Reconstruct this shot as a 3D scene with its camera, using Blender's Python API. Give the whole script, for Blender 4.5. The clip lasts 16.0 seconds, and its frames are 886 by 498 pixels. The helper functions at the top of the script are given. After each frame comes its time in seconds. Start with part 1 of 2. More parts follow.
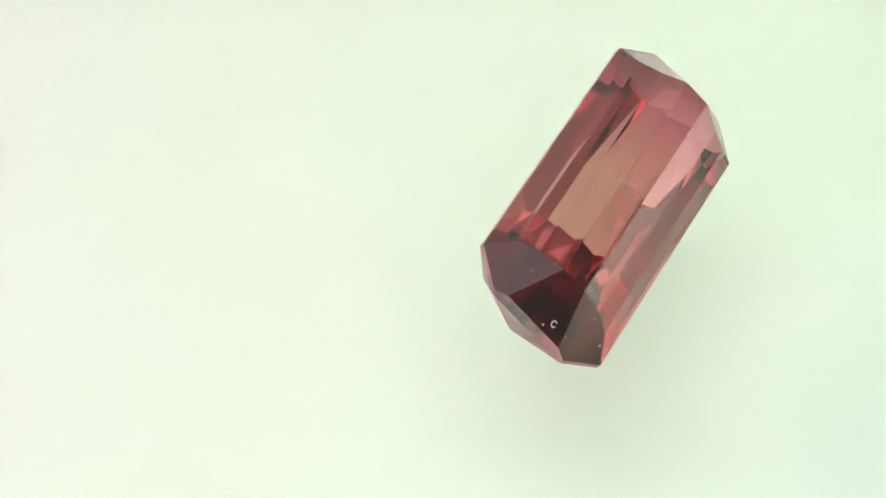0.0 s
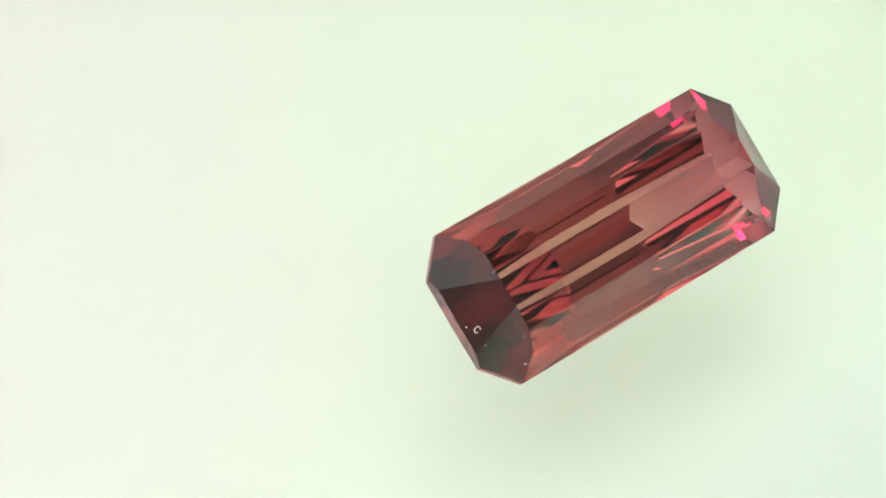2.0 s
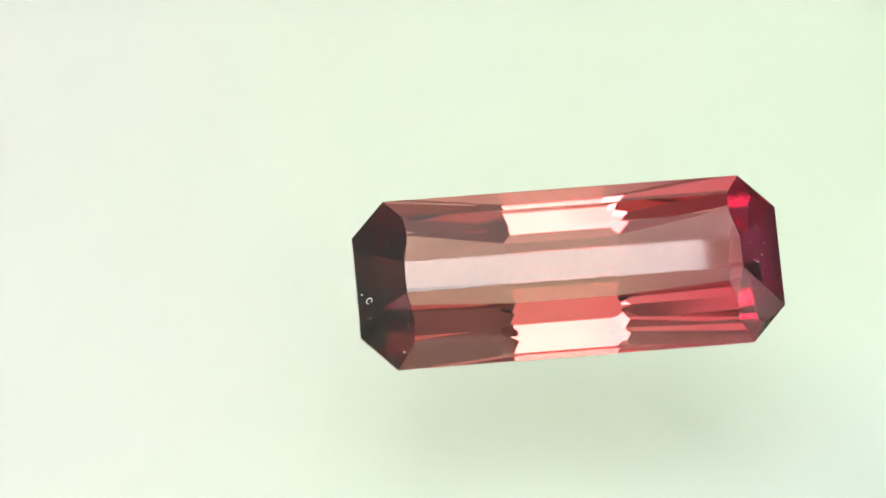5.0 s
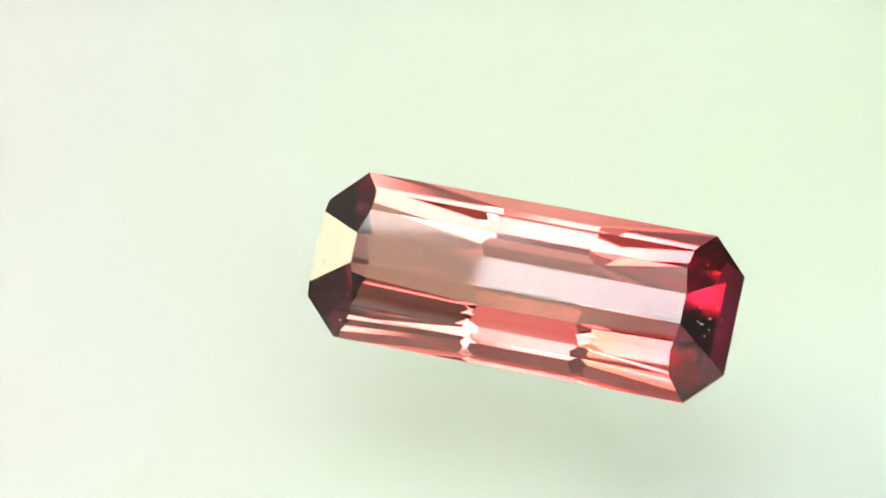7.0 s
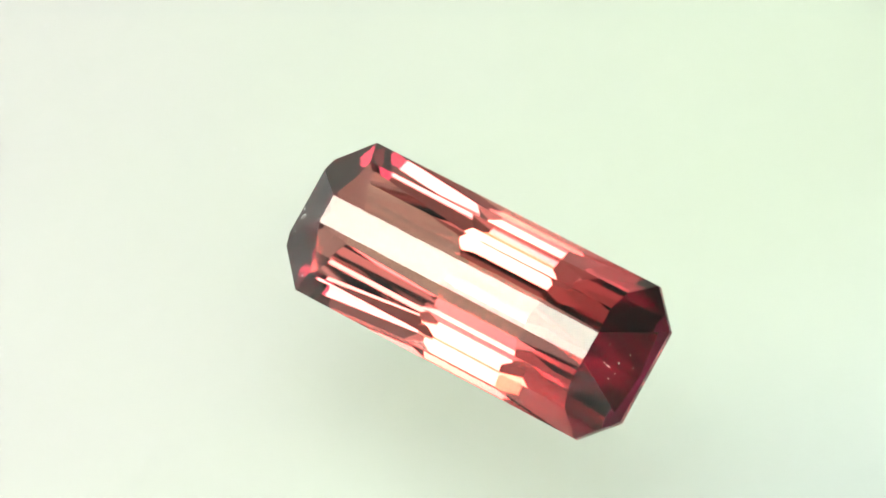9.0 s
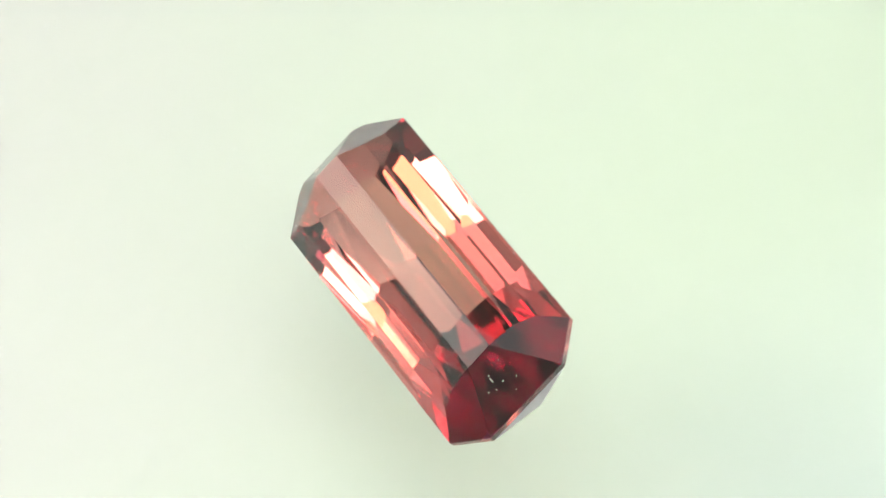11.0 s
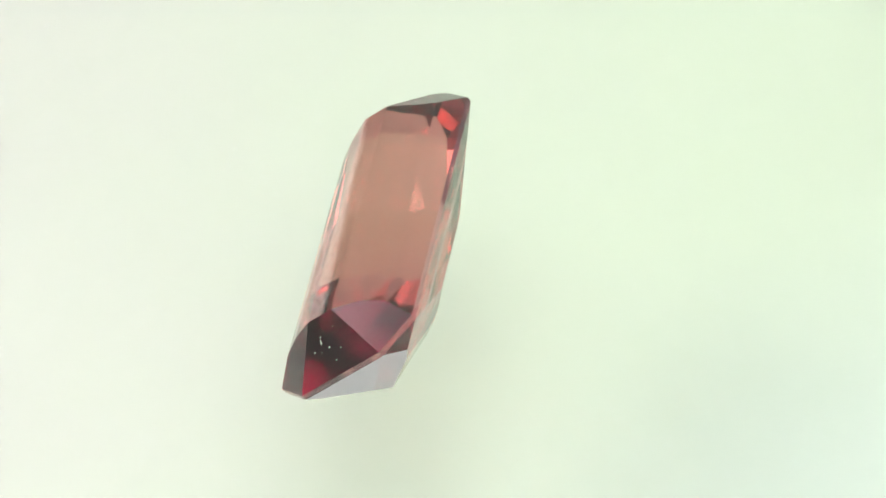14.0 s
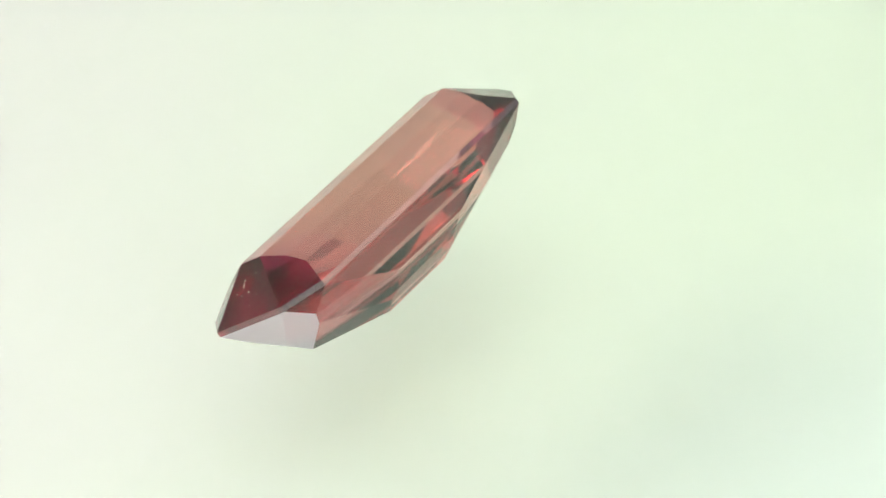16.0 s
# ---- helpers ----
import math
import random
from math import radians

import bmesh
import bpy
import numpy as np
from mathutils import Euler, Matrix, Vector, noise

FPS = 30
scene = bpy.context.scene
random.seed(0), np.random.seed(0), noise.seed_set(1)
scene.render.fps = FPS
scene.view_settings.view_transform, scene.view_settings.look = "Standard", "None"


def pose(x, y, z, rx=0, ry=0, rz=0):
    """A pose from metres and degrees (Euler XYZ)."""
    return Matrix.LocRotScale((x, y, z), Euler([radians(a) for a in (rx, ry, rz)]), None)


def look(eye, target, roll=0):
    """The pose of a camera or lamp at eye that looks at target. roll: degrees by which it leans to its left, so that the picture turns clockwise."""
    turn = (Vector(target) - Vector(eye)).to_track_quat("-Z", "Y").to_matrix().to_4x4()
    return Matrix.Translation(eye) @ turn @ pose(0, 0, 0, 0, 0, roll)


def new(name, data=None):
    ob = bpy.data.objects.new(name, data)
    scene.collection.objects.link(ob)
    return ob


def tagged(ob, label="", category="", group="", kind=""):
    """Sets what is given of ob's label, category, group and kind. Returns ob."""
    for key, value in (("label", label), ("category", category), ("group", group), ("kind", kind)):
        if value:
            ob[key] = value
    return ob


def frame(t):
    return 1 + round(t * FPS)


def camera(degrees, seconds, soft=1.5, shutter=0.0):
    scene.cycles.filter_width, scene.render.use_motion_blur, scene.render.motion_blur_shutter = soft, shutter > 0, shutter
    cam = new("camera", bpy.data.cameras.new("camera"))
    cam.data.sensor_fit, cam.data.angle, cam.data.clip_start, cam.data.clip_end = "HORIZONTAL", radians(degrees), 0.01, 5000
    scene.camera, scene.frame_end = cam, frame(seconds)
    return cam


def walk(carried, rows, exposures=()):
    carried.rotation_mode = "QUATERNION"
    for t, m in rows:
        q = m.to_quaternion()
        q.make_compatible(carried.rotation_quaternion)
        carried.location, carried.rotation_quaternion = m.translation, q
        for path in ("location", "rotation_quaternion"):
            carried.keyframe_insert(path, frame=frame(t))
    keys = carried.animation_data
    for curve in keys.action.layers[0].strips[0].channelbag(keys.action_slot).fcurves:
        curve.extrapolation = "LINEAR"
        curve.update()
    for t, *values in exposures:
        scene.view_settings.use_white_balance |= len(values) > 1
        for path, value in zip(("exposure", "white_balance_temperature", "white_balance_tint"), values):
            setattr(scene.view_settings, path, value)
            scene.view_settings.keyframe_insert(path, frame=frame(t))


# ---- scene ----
MM = 0.001

# ---- camera: a still macro camera on a stand ----
cam = camera(11.0, 16.0, soft=1.5)
EYE_POSE = pose(0.0, -0.112078, 0.0902689, 51.398, -0.7805, 1.3527)
walk(cam, [(0.0, EYE_POSE), (16.0, EYE_POSE)], exposures=[(0.0, 0.0), (16.0, 0.0)])

# ---- light: a wide overhead panel, softboxes and small lamps inside an added, unseen tent ----
world = bpy.data.worlds.new("world")
scene.world = world
world.use_nodes = True
world.node_tree.nodes["Background"].inputs[0].default_value = (0.9, 0.95, 0.88, 1)
world.node_tree.nodes["Background"].inputs[1].default_value = 0.1


def area_lamp(name, azimuth, elevation, distance, size_x, size_y, watts, colour, target=(0, 0, 0.003)):
    """A soft lamp at a compass bearing (0 = away from the camera, -90 = its left) and a height over the turntable."""
    a, e = radians(azimuth), radians(elevation)
    place = Vector((math.sin(a) * math.cos(e), math.cos(a) * math.cos(e), math.sin(e))) * distance
    data = bpy.data.lights.new(name, "AREA")
    data.shape, data.size, data.size_y = "RECTANGLE", size_x, size_y
    data.energy, data.color = watts, colour
    lamp = new(name, data)
    lamp.matrix_basis = look(place, target)
    return lamp


area_lamp("ceiling_panel", -120, 82, 0.50, 0.50, 0.50, 0.85, (1.0, 0.98, 0.98))
area_lamp("front_softbox", 175, 52, 0.30, 0.132, 0.175, 0.58, (1.0, 0.98, 0.98))
area_lamp("top_lamp", -176, 67, 0.32, 0.080, 0.075, 0.14, (1.0, 0.98, 0.97))
area_lamp("upper_lamp", -157, 57.5, 0.31, 0.076, 0.056, 0.13, (0.98, 0.96, 1.0))
area_lamp("side_softbox", -105, 36, 0.30, 0.145, 0.135, 0.38, (1.0, 0.90, 0.50))
area_lamp("side_lamp", -107, 43.5, 0.27, 0.115, 0.095, 0.30, (1.0, 0.97, 0.98))
area_lamp("low_lamp", -83, 12.2, 0.30, 0.155, 0.040, 0.25, (1.0, 0.90, 0.60))
area_lamp("low_strip", -69, 6.3, 0.30, 0.036, 0.030, 0.042, (1.0, 0.90, 0.60))
area_lamp("west_panel", -67, 54, 0.32, 0.11, 0.09, 0.07, (0.95, 0.93, 1.0))
# added source, placed where the table facet mirrors something pale
area_lamp("left_back_lamp", -61, 21, 0.31, 0.11, 0.09, 0.07, (1.0, 0.99, 0.93))
# added fill that brightens the far card and the back wall
area_lamp("back_fill", -10, 71, 0.42, 0.10, 0.09, 0.20, (1.0, 0.98, 0.96), (0, 0.30, 0.03))


# ---- materials ----
def material(name):
    mat = bpy.data.materials.new(name)
    mat.use_nodes = True
    nt = mat.node_tree
    nt.nodes.clear()
    out = nt.nodes.new("ShaderNodeOutputMaterial")
    return mat, nt, out


def node(nt, kind, **values):
    n = nt.nodes.new(kind)
    for key, value in values.items():
        n.inputs[key.replace("_", " ")].default_value = value
    return n


def paper_material():
    """Smooth graduated card, from nearly white to very pale green, with faint fibres."""
    mat, nt, out = material("graduated_card")
    bsdf = node(nt, "ShaderNodeBsdfPrincipled", Roughness=0.75)
    bsdf.inputs["Specular IOR Level"].default_value = 0.2
    coord = nt.nodes.new("ShaderNodeTexCoord")
    place = node(nt, "ShaderNodeMapping", Location=(0.5, 0.0, 0.0), Scale=(26.0, 6.0, 0.0))
    split = nt.nodes.new("ShaderNodeSeparateXYZ")
    cloud = node(nt, "ShaderNodeTexNoise", Scale=90.0, Detail=3.0)
    wander = nt.nodes.new("ShaderNodeMath")
    wander.operation = "MULTIPLY_ADD"
    wander.inputs[1].default_value = 0.35
    fibre = node(nt, "ShaderNodeTexNoise", Scale=2500.0, Detail=2.0)
    ramp = nt.nodes.new("ShaderNodeValToRGB")
    ramp.color_ramp.interpolation = "EASE"
    ramp.color_ramp.elements[0].position, ramp.color_ramp.elements[1].position = 0.0, 1.3
    ramp.color_ramp.elements[0].color = (0.268, 0.283, 0.269, 1)
    ramp.color_ramp.elements[1].color = (0.266, 0.319, 0.258, 1)
    bump = node(nt, "ShaderNodeBump", Strength=0.03, Distance=0.0001)
    for n in (cloud, fibre, place):
        nt.links.new(coord.outputs["Object"], n.inputs["Vector"])
    nt.links.new(place.outputs["Vector"], split.inputs["Vector"])
    nt.links.new(cloud.outputs["Fac"], wander.inputs[0])
    nt.links.new(split.outputs["X"], wander.inputs[2])
    nt.links.new(wander.outputs["Value"], ramp.inputs["Fac"])
    # the colour turns a little bluer across the near corner
    sheet = nt.nodes.new("ShaderNodeSeparateXYZ")
    slant = nt.nodes.new("ShaderNodeMath")
    slant.operation = "MULTIPLY_ADD"
    slant.inputs[1].default_value = -1.3
    fade = node(nt, "ShaderNodeMapRange", From_Min=-0.012, From_Max=0.018)
    fade.interpolation_type = "SMOOTHSTEP"
    cool = nt.nodes.new("ShaderNodeMix")
    cool.data_type = "RGBA"
    cool.inputs[7].default_value = (0.281, 0.335, 0.297, 1)
    nt.links.new(coord.outputs["Object"], sheet.inputs["Vector"])
    nt.links.new(sheet.outputs["Y"], slant.inputs[0])
    nt.links.new(sheet.outputs["X"], slant.inputs[2])
    nt.links.new(slant.outputs["Value"], fade.inputs["Value"])
    nt.links.new(fade.outputs["Result"], cool.inputs[0])
    nt.links.new(ramp.outputs["Color"], cool.inputs[6])
    nt.links.new(cool.outputs[2], bsdf.inputs["Base Color"])
    nt.links.new(fibre.outputs["Fac"], bump.inputs["Height"])
    nt.links.new(bump.outputs["Normal"], bsdf.inputs["Normal"])
    nt.links.new(bsdf.outputs["BSDF"], out.inputs["Surface"])
    return mat


def cloth_material(name, low, high):
    """Matt woven cloth for the added tent walls."""
    mat, nt, out = material(name)
    bsdf = node(nt, "ShaderNodeBsdfPrincipled", Roughness=0.9)
    coord = nt.nodes.new("ShaderNodeTexCoord")
    cloud = node(nt, "ShaderNodeTexNoise", Scale=9.0, Detail=4.0)
    ramp = nt.nodes.new("ShaderNodeValToRGB")
    ramp.color_ramp.elements[0].color, ramp.color_ramp.elements[1].color = (*low, 1), (*high, 1)
    nt.links.new(coord.outputs["Object"], cloud.inputs["Vector"])
    nt.links.new(cloud.outputs["Fac"], ramp.inputs["Fac"])
    nt.links.new(ramp.outputs["Color"], bsdf.inputs["Base Color"])
    nt.links.new(bsdf.outputs["BSDF"], out.inputs["Surface"])
    return mat


def gem_material(name, roughness, passed, bounced, silk=0.0, ground=0.0, zone=None, matt_colour=(0.46, 0.40, 0.42)):
    """Dichroic tourmaline: light that enters or leaves takes the colour "passed"; light that is held in by total reflection loses
    more on each bounce, "bounced", and a crystal zoned in colour goes over to the pair "zone" towards one end; what the polished
    surface reflects from outside stays white."""
    mat, nt, out = material(name)
    inner = node(nt, "ShaderNodeBsdfRefraction", Roughness=max(roughness, silk), IOR=1.64)
    gloss = node(nt, "ShaderNodeBsdfGlossy", Roughness=max(roughness, 0.35 * silk))
    fresnel = node(nt, "ShaderNodeFresnel", IOR=1.64)
    mix = nt.nodes.new("ShaderNodeMixShader")
    coord = nt.nodes.new("ShaderNodeTexCoord")
    veil = node(nt, "ShaderNodeTexNoise", Scale=260.0, Detail=2.0)
    ramp = nt.nodes.new("ShaderNodeValToRGB")
    ramp.color_ramp.elements[0].position, ramp.color_ramp.elements[1].position = 0.3, 0.7
    ramp.color_ramp.elements[0].color = (*[0.97 * c for c in passed], 1)
    ramp.color_ramp.elements[1].color = (*[min(1, 1.03 * c) for c in passed], 1)
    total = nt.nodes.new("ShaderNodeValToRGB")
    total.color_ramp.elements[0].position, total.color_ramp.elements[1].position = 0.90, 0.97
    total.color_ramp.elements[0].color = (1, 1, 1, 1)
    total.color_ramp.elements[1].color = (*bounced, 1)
    if zone:
        split = nt.nodes.new("ShaderNodeSeparateXYZ")
        depth = node(nt, "ShaderNodeMapRange", From_Min=-0.5 * MM, From_Max=5.2 * MM)
        depth.interpolation_type = "SMOOTHSTEP"
        tint = nt.nodes.new("ShaderNodeMix")
        tint.data_type = "RGBA"
        tint.inputs[6].default_value = (*bounced, 1)
        tint.inputs[7].default_value = (*zone[1], 1)
        held = nt.nodes.new("ShaderNodeMix")
        held.data_type = "RGBA"
        held.inputs[6].default_value = (1, 1, 1, 1)
        nt.links.new(coord.outputs["Object"], split.inputs["Vector"])
        nt.links.new(split.outputs["X"], depth.inputs["Value"])
        nt.links.new(depth.outputs["Result"], tint.inputs[0])
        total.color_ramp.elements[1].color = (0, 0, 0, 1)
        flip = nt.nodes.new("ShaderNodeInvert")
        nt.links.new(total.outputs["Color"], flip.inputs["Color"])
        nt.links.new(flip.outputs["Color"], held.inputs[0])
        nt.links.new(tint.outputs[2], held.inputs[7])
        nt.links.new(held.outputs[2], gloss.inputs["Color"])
        deep = nt.nodes.new("ShaderNodeMix")
        deep.data_type = "RGBA"
        deep.inputs[7].default_value = (*zone[0], 1)
        nt.links.new(depth.outputs["Result"], deep.inputs[0])
        nt.links.new(ramp.outputs["Color"], deep.inputs[6])
        nt.links.new(deep.outputs[2], inner.inputs["Color"])
    nt.links.new(coord.outputs["Object"], veil.inputs["Vector"])
    nt.links.new(veil.outputs["Fac"], ramp.inputs["Fac"])
    if not zone:
        nt.links.new(ramp.outputs["Color"], inner.inputs["Color"])
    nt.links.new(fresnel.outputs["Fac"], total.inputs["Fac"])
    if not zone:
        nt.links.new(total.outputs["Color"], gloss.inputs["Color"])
    nt.links.new(fresnel.outputs["Fac"], mix.inputs["Fac"])
    nt.links.new(inner.outputs["BSDF"], mix.inputs[1])
    nt.links.new(gloss.outputs["BSDF"], mix.inputs[2])
    matt_face = node(nt, "ShaderNodeBsdfDiffuse", Color=(*matt_colour, 1))
    skin = node(nt, "ShaderNodeMixShader", Fac=ground)
    nt.links.new(mix.outputs["Shader"], skin.inputs[1])
    nt.links.new(matt_face.outputs["BSDF"], skin.inputs[2])
    nt.links.new((skin if ground else mix).outputs["Shader"], out.inputs["Surface"])
    return mat


def plate_material():
    """Clear plate with a non-reflecting coat."""
    mat, nt, out = material("clear_coated_plate")
    glass = node(nt, "ShaderNodeBsdfRefraction", Roughness=0.0, IOR=1.45, Color=(1.0, 1.0, 1.0, 1))
    nt.links.new(glass.outputs["BSDF"], out.inputs["Surface"])
    return mat


def dust_material():
    mat, nt, out = material("pale_dust")
    bsdf = node(nt, "ShaderNodeBsdfPrincipled", Base_Color=(0.42, 0.37, 0.38, 1), Roughness=0.6)
    nt.links.new(bsdf.outputs["BSDF"], out.inputs["Surface"])
    return mat


PAPER = paper_material()
PALE = cloth_material("pale_cloth", (0.70, 0.71, 0.68), (0.76, 0.77, 0.73))
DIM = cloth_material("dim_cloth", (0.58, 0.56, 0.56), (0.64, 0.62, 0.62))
GREY = cloth_material("grey_cloth", (0.24, 0.23, 0.24), (0.29, 0.28, 0.28))
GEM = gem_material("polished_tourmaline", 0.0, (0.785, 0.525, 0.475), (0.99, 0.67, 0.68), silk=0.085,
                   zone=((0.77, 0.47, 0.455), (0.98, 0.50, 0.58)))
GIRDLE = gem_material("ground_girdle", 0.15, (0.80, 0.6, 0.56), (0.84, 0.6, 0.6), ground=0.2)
# end and tip tints carry the darkening of light travelling along the stone
ENDS = gem_material("length_darkened_end", 0.0, (0.26, 0.055, 0.105), (0.30, 0.07, 0.14), silk=0.22,
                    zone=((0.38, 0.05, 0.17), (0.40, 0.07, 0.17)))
TIPS = gem_material("length_darkened_tip", 0.0, (0.74, 0.42, 0.44), (0.38, 0.10, 0.16), silk=0.20,
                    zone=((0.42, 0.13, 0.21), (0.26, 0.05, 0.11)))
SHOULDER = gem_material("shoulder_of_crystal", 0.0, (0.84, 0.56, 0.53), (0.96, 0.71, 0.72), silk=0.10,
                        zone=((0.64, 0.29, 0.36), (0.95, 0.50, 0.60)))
# white flash of the lower +u end facets put in as pale matt colour
FLASH_FACET = gem_material("flash_whitened_facet", 0.0, (0.80, 0.55, 0.56), (0.2, 0.04, 0.09), silk=0.12, ground=0.68,
                       matt_colour=(0.93, 0.89, 0.97))
PLATE = plate_material()
DUST = dust_material()


def mesh_of(name, bm, *mats):
    data = bpy.data.meshes.new(name)
    bm.to_mesh(data)
    bm.free()
    for m in mats:
        data.materials.append(m)
    return data


def part(name, bm, mat, parent, label=""):
    ob = new(name, mesh_of(name, bm, mat))
    ob.parent = parent
    return tagged(ob, label)


def slab(name, size, centre, mat):
    bm = bmesh.new()
    bmesh.ops.create_cube(bm, size=1.0)
    bmesh.ops.scale(bm, vec=size, verts=bm.verts)
    ob = new(name, mesh_of(name, bm, mat))
    ob.location = centre
    return tagged(ob, kind="structure")


# ---- the setting: card on the table, unseen tent walls added round it ----
GAP = 9.5 * MM           # the card lies this far under the disc's top
SURROUND = 0.33
ground = slab("ground", (2 * SURROUND + 0.06, 2 * SURROUND + 0.06, 0.02), (0, 0, -GAP - 0.01), PAPER)
tagged(ground, "smooth pale green white card under the stone", "backdrop")
WALL = 0.6
# added, unseen; each cloth tone sets how bright that side shows in the stone
slab("added_wall_north", (2 * SURROUND + 0.02, 0.01, WALL), (0, SURROUND + 0.005, WALL / 2 - GAP + 0.001), PALE)
slab("added_wall_south", (2 * SURROUND + 0.02, 0.01, WALL), (0, -SURROUND - 0.005, WALL / 2 - GAP + 0.001), DIM)
slab("added_wall_east", (0.01, 2 * SURROUND, WALL), (SURROUND + 0.005, 0, WALL / 2 - GAP + 0.001), GREY)
slab("added_wall_west", (0.01, 2 * SURROUND, WALL), (-SURROUND - 0.005, 0, WALL / 2 - GAP + 0.001), PALE)
slab("added_ceiling", (2 * SURROUND + 0.02, 2 * SURROUND + 0.02, 0.01), (0, 0, WALL - GAP + 0.008), PALE)


# ---- the turntable: a clear glass disc on a white ring ----
def ring_of(radius, wide, low, high):
    """A round wall with bevelled lips."""
    bm = bmesh.new()
    lip = 0.1 * wide
    profile = [(radius, low), (radius, high - lip), (radius - lip, high), (radius - wide + lip, high),
               (radius - wide, high - lip), (radius - wide, low)]
    turns = [[bm.verts.new((r * math.cos(math.tau * i / 96), r * math.sin(math.tau * i / 96), z)) for r, z in profile]
             for i in range(96)]
    for a, b in zip(turns, turns[1:] + turns[:1]):
        for k in range(6):
            bm.faces.new((a[k], b[k], b[(k + 1) % 6], a[(k + 1) % 6]))
    bmesh.ops.recalc_face_normals(bm, faces=bm.faces)
    return bm


def glass_disc(radius, thick):
    bm = bmesh.new()
    bmesh.ops.create_cone(bm, cap_ends=True, segments=128, radius1=radius, radius2=radius, depth=thick)
    rim = [e for e in bm.edges if abs(e.verts[0].co.z - e.verts[1].co.z) < 1e-6]
    bmesh.ops.bevel(bm, geom=rim, offset=0.0003, segments=2, affect="EDGES")
    bmesh.ops.translate(bm, vec=(0, 0, -thick / 2), verts=bm.verts)
    return bm


turntable = tagged(new("turntable"), "clear glass disc on a white ring under the gemstone", "turntable")
disc = part("glass_disc", glass_disc(0.066, 2.0 * MM), PLATE, turntable, "clear colourless glass disc")
disc.visible_shadow = False
part("ring_base", ring_of(0.066, 0.004, -GAP, -2.01 * MM), PALE, turntable, "matt white ring")


# ---- the stone: a long step-cut octagon, built facet by facet ----
LONG, WIDE = 6.53, 2.60          # half length and half width at the girdle
CUT_U, CUT_V = 5.48, 1.53        # where the cut corners begin
BAND = 0.18                      # girdle thickness
TABLE_U, TABLE_V, TABLE_N = 5.13, 0.46, 1.32
KEEL = 2.87
RAISED = 0.22                    # the girdle is this much thicker under the -u end
REST_TILT, REST_DEPTH = 41.1, 2.3144   # the facet on which the stone lies


def through_points(a, b, c):
    """The facet through three points, its normal pointing away from the stone's middle."""
    a, b, c = Vector(a), Vector(b), Vector(c)
    n = (b - a).cross(c - a).normalized()
    if n.dot(a) < 0:
        n = -n
    return n, n.dot(a)


def facets():
    """One quarter of the stone's facets; the rest mirror them."""
    cut = [((0, 0, 1), TABLE_N, 0)]
    cut += [((1, 0, 0), LONG, 1), ((0, 1, 0), WIDE, 1)]
    cut.append((*through_points((CUT_U, WIDE, 0), (LONG, CUT_V, 0), (CUT_U, WIDE, -1)), 1))
    # crown: three long steps, the end and the corner
    steps = [(TABLE_V, TABLE_N), (1.30, 0.98), (1.95, 0.61), (WIDE, 0.0)]
    for (v0, n0), (v1, n1) in zip(steps, steps[1:]):
        cut.append((*through_points((0, v0, n0), (1, v0, n0), (0, v1, n1)), 0))
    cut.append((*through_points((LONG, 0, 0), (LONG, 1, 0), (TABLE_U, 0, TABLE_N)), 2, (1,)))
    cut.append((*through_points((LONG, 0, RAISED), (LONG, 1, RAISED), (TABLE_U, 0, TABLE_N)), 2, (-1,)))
    cut.append((*through_points((CUT_U, WIDE, 0), (LONG, CUT_V, 0), (TABLE_U, TABLE_V, TABLE_N)), 2))
    # pavilion: three long steps down to the keel (the stone lies on the middle one), the end, two corner tiers
    for angle, v, n in ((56.5, WIDE, -BAND), (33.0, 0.0, -KEEL)):
        a = radians(angle)
        d = Vector((0, math.sin(a), -math.cos(a)))
        cut.append((d, d.dot((0, v, n)), 0))
    a = radians(REST_TILT)
    cut.append((Vector((0, math.sin(a), -math.cos(a))), REST_DEPTH, 0))
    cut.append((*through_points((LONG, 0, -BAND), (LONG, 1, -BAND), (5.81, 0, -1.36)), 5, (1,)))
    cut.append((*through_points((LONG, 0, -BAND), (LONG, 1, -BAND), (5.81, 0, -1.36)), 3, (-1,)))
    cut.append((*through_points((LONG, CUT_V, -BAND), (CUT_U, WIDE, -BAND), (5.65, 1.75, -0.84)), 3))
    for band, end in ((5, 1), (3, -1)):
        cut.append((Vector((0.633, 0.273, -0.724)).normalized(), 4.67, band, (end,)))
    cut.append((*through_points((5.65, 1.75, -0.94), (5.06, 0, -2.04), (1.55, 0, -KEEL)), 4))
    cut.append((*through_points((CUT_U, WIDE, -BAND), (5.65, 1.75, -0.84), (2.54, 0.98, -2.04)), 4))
    return cut


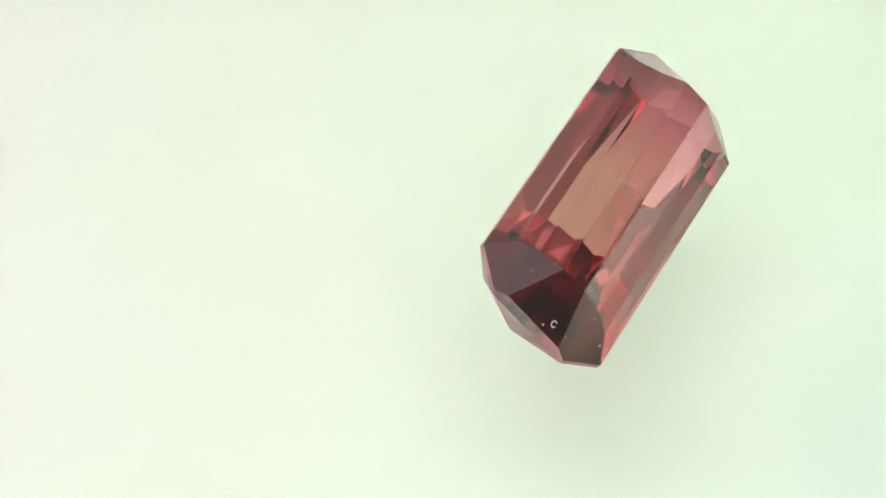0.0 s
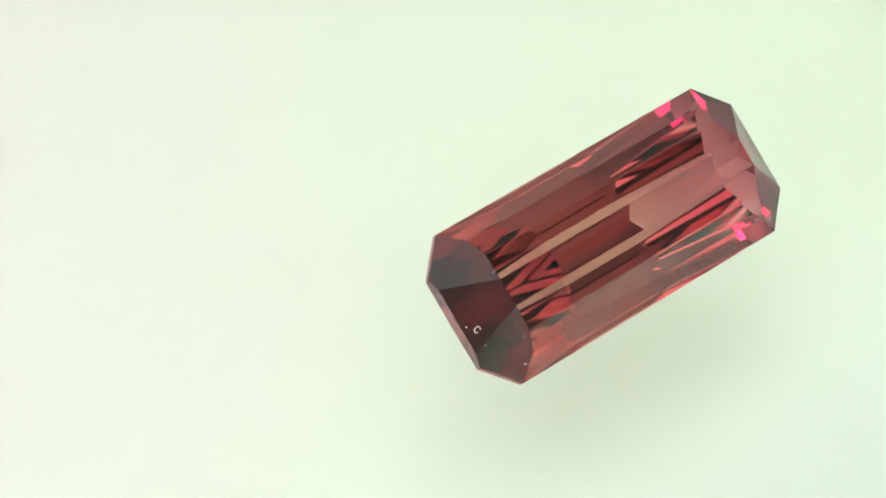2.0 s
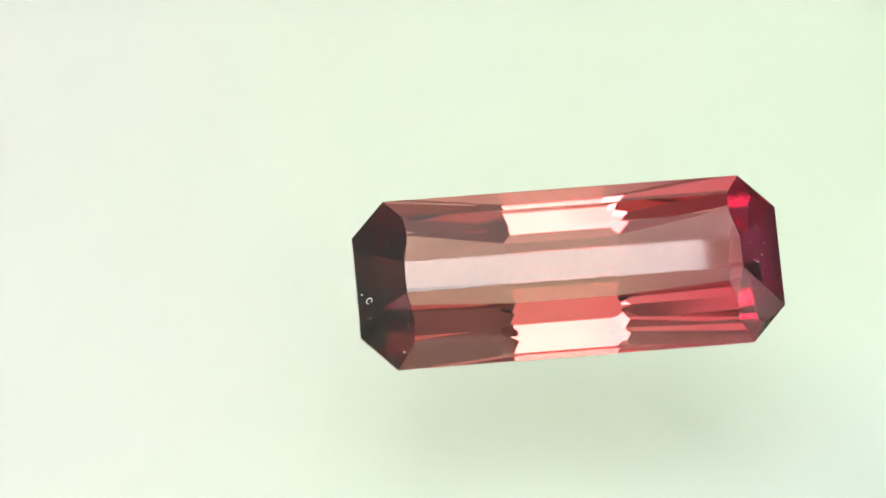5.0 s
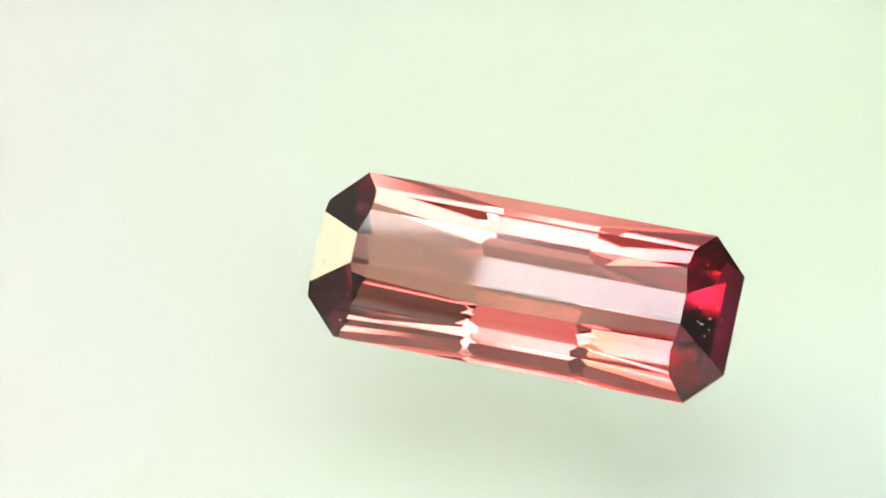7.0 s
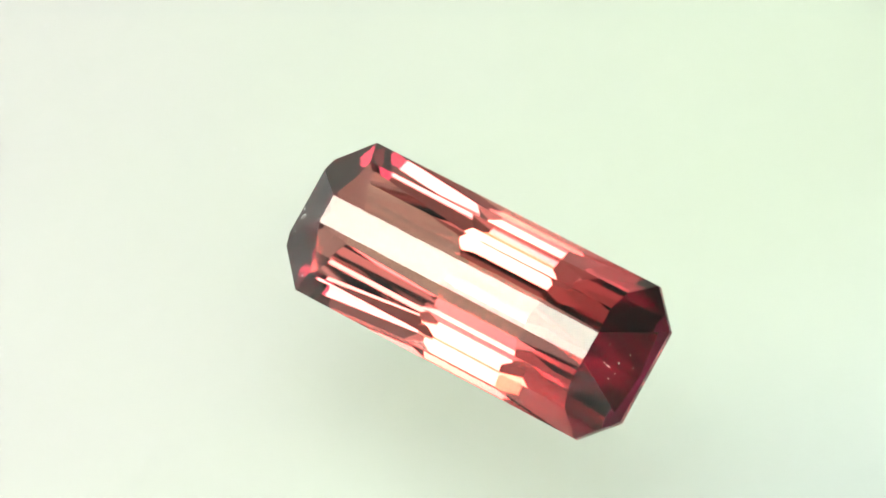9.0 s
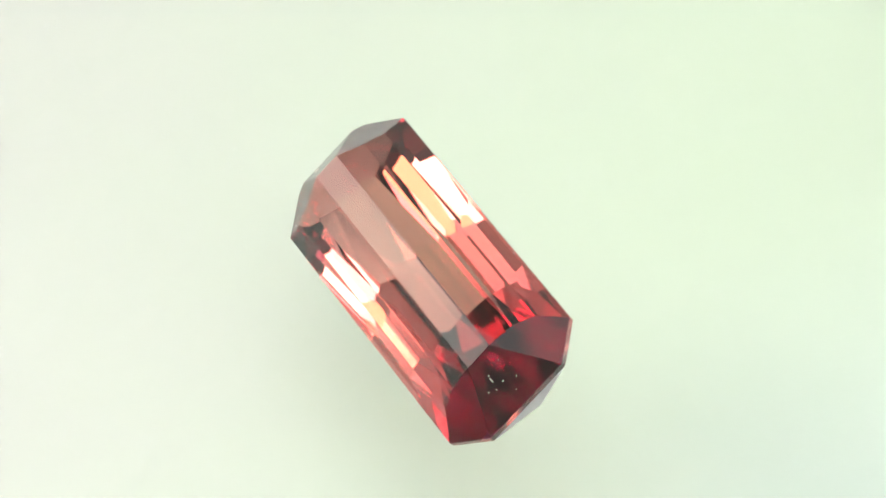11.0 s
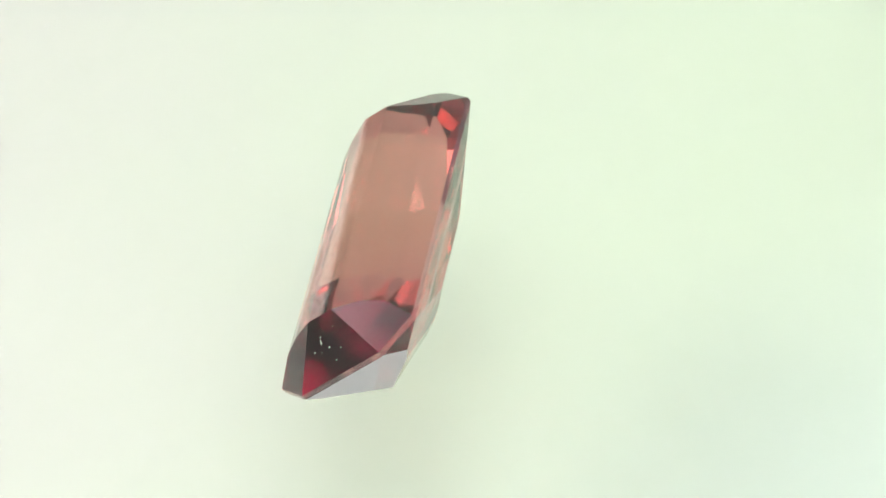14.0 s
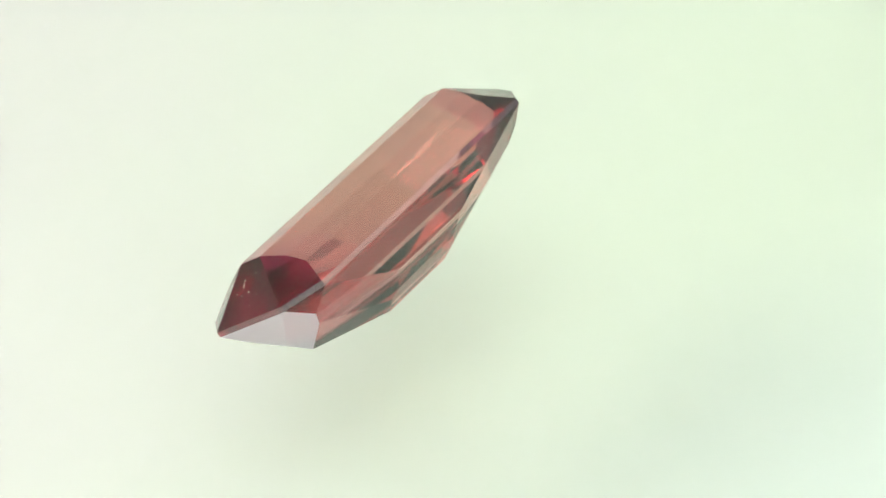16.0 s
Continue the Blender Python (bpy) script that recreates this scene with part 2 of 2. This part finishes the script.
def cut_stone():
    bm = bmesh.new()
    bmesh.ops.create_cube(bm, size=30.0)
    for normal, depth, band, *ends in facets():
        normal = Vector(normal)
        seen = set()
        for su in (ends[0] if ends else (1, -1)):
            for sv in (1, -1):
                d = Vector((normal.x * su, normal.y * sv, normal.z))
                key = tuple(round(c, 5) for c in d)
                if key in seen:
                    continue
                seen.add(key)
                geom = list(bm.verts) + list(bm.edges) + list(bm.faces)
                done = bmesh.ops.bisect_plane(bm, geom=geom, dist=1e-5, plane_co=d * depth, plane_no=d, clear_outer=True)
                edges = [g for g in done["geom_cut"] if isinstance(g, bmesh.types.BMEdge)]
                if len(edges) > 2:
                    made = bmesh.ops.contextual_create(bm, geom=edges)
                    for f in made["faces"]:
                        f.material_index = band
    bmesh.ops.remove_doubles(bm, verts=bm.verts, dist=0.004)
    bmesh.ops.recalc_face_normals(bm, faces=bm.faces)
    bmesh.ops.scale(bm, vec=(MM, MM, MM), verts=bm.verts)
    return bm


gemstone = tagged(new("gemstone", mesh_of("gemstone", cut_stone(), GEM, GIRDLE, ENDS, TIPS, SHOULDER, FLASH_FACET)),
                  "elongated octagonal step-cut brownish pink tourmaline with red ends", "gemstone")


# ---- specks and a tiny ring-shaped chip on the polished faces ----
def lie_flat(u, v, n, normal):
    """A pose on a facet, its z along the facet's normal."""
    turn = Vector(normal).to_track_quat("Z", "Y").to_matrix().to_4x4()
    return Matrix.Translation(Vector((u, v, n)) * MM) @ turn


def speck(u, v, n, normal, length, width, spin):
    """An uneven flake of dust."""
    bm = bmesh.new()
    bmesh.ops.create_icosphere(bm, subdivisions=1, radius=0.5)
    for vert in bm.verts:
        vert.co *= 0.8 + 0.4 * random.random()
    bmesh.ops.scale(bm, vec=(length * MM, width * MM, 0.4 * width * MM), verts=bm.verts)
    ob = part("dust_speck", bm, DUST, gemstone, "pale dust speck")
    ob.matrix_basis = lie_flat(u, v, n, normal) @ pose(0, 0, 0.1 * width * MM, 0, 0, spin)


def ring_chip(u, v, n, normal, size):
    """A small open ring, broken on one side."""
    bm = bmesh.new()
    rows = []
    for i in range(15):
        a = radians(30 + 300 * i / 14)
        c = Vector((0.36 * size * math.cos(a), 0.5 * size * math.sin(a), 0.0)) * MM
        r = (0.05 + 0.03 * random.random()) * size * MM
        out_way = Vector((math.cos(a), math.sin(a), 0))
        rows.append([bm.verts.new(c + out_way * r), bm.verts.new(c + Vector((0, 0, 0.5 * r))), bm.verts.new(c - out_way * r)])
    for p, q in zip(rows, rows[1:]):
        bm.faces.new((p[0], q[0], q[1], p[1]))
        bm.faces.new((p[1], q[1], q[2], p[2]))
    bmesh.ops.recalc_face_normals(bm, faces=bm.faces)
    ob = part("ring_chip", bm, DUST, gemstone, "tiny pale ring-shaped chip")
    ob.matrix_basis = lie_flat(u, v, n, normal) @ pose(0, 0, 0.004 * MM, 0, 0, 20)


END, FLAT = math.atan2(TABLE_N, LONG - TABLE_U), math.atan2(TABLE_N - RAISED, LONG - TABLE_U)
END_L, END_R = (-math.sin(FLAT), 0, math.cos(FLAT)), (math.sin(END), 0, math.cos(END))
CORNER = through_points((CUT_U, WIDE, 0), (LONG, CUT_V, 0), (TABLE_U, TABLE_V, TABLE_N))[0]
CORNER_DL, CORNER_AL = (-CORNER.x, -CORNER.y, CORNER.z), (-CORNER.x, CORNER.y, CORNER.z)


def on_end(u):
    """The height of the flatter end facet at u."""
    return RAISED + (LONG + u) * (TABLE_N - RAISED) / (LONG - TABLE_U)


ring_chip(-6.21, -0.50, on_end(-6.21), END_L, 0.21)
for place, normal, length, width, spin in (
        ((-6.40, -0.27, on_end(-6.40)), END_L, 0.08, 0.05, 70), ((-6.23, -1.03, on_end(-6.23)), END_L, 0.06, 0.03, 20),
        ((-5.285, -2.12, 0.356), CORNER_DL, 0.08, 0.06, 0), ((-5.13, -1.38, 0.83), CORNER_DL, 0.05, 0.03, 10),
        ((-5.55, 1.09, 0.76), CORNER_AL, 0.045, 0.03, 50), ((-5.11, 0.74, 1.18), CORNER_AL, 0.05, 0.035, 0),
        ((5.57, -0.22, 0.905), END_R, 0.05, 0.04, 0), ((5.68, -0.26, 0.80), END_R, 0.22, 0.035, 85),
        ((5.87, -0.03, 0.622), END_R, 0.07, 0.05, 30), ((5.82, -0.58, 0.67), END_R, 0.05, 0.04, 60),
        ((5.49, 0.32, 0.98), END_R, 0.04, 0.03, 0), ((6.0, 0.35, 0.50), END_R, 0.05, 0.025, 40),
        ((5.9, -0.36, 0.594), END_R, 0.06, 0.02, 120), ((6.2, 0.05, 0.311), END_R, 0.035, 0.03, 0),
        ((-0.72, 0.75, 1.202), (0, 0.375, 0.927), 0.06, 0.03, 15), ((2.06, 2.56, 0.037), (0, 0.68, 0.73), 0.07, 0.03, 0),
        ((-1.42, 1.88, 0.65), (0, 0.495, 0.869), 0.06, 0.025, 0)):
    speck(*place, normal, length, width, spin)


# ---- the glass disc turns clockwise with the stone on it ----
REST = pose(3.733 * MM, 0.6307 * MM, 2.3244 * MM, 41.10, -0.25, 67.984)


def motions():
    times = (0, 2, 4, 6.5, 8, 9, 11.5, 13, 14.5, 16)
    drift = (-0.30, 0.05, 0.05, -0.03, 0.10, 0.28, 0.32, 0.05, -0.25, -0.24)
    rows = [(0.5 * i, pose(0, 0, 0, 0, 0, -11.808 * 0.5 * i + float(np.interp(0.5 * i, times, drift)))) for i in range(33)]
    walk(gemstone, [(t, m @ REST) for t, m in rows])
    walk(turntable, rows)


motions()
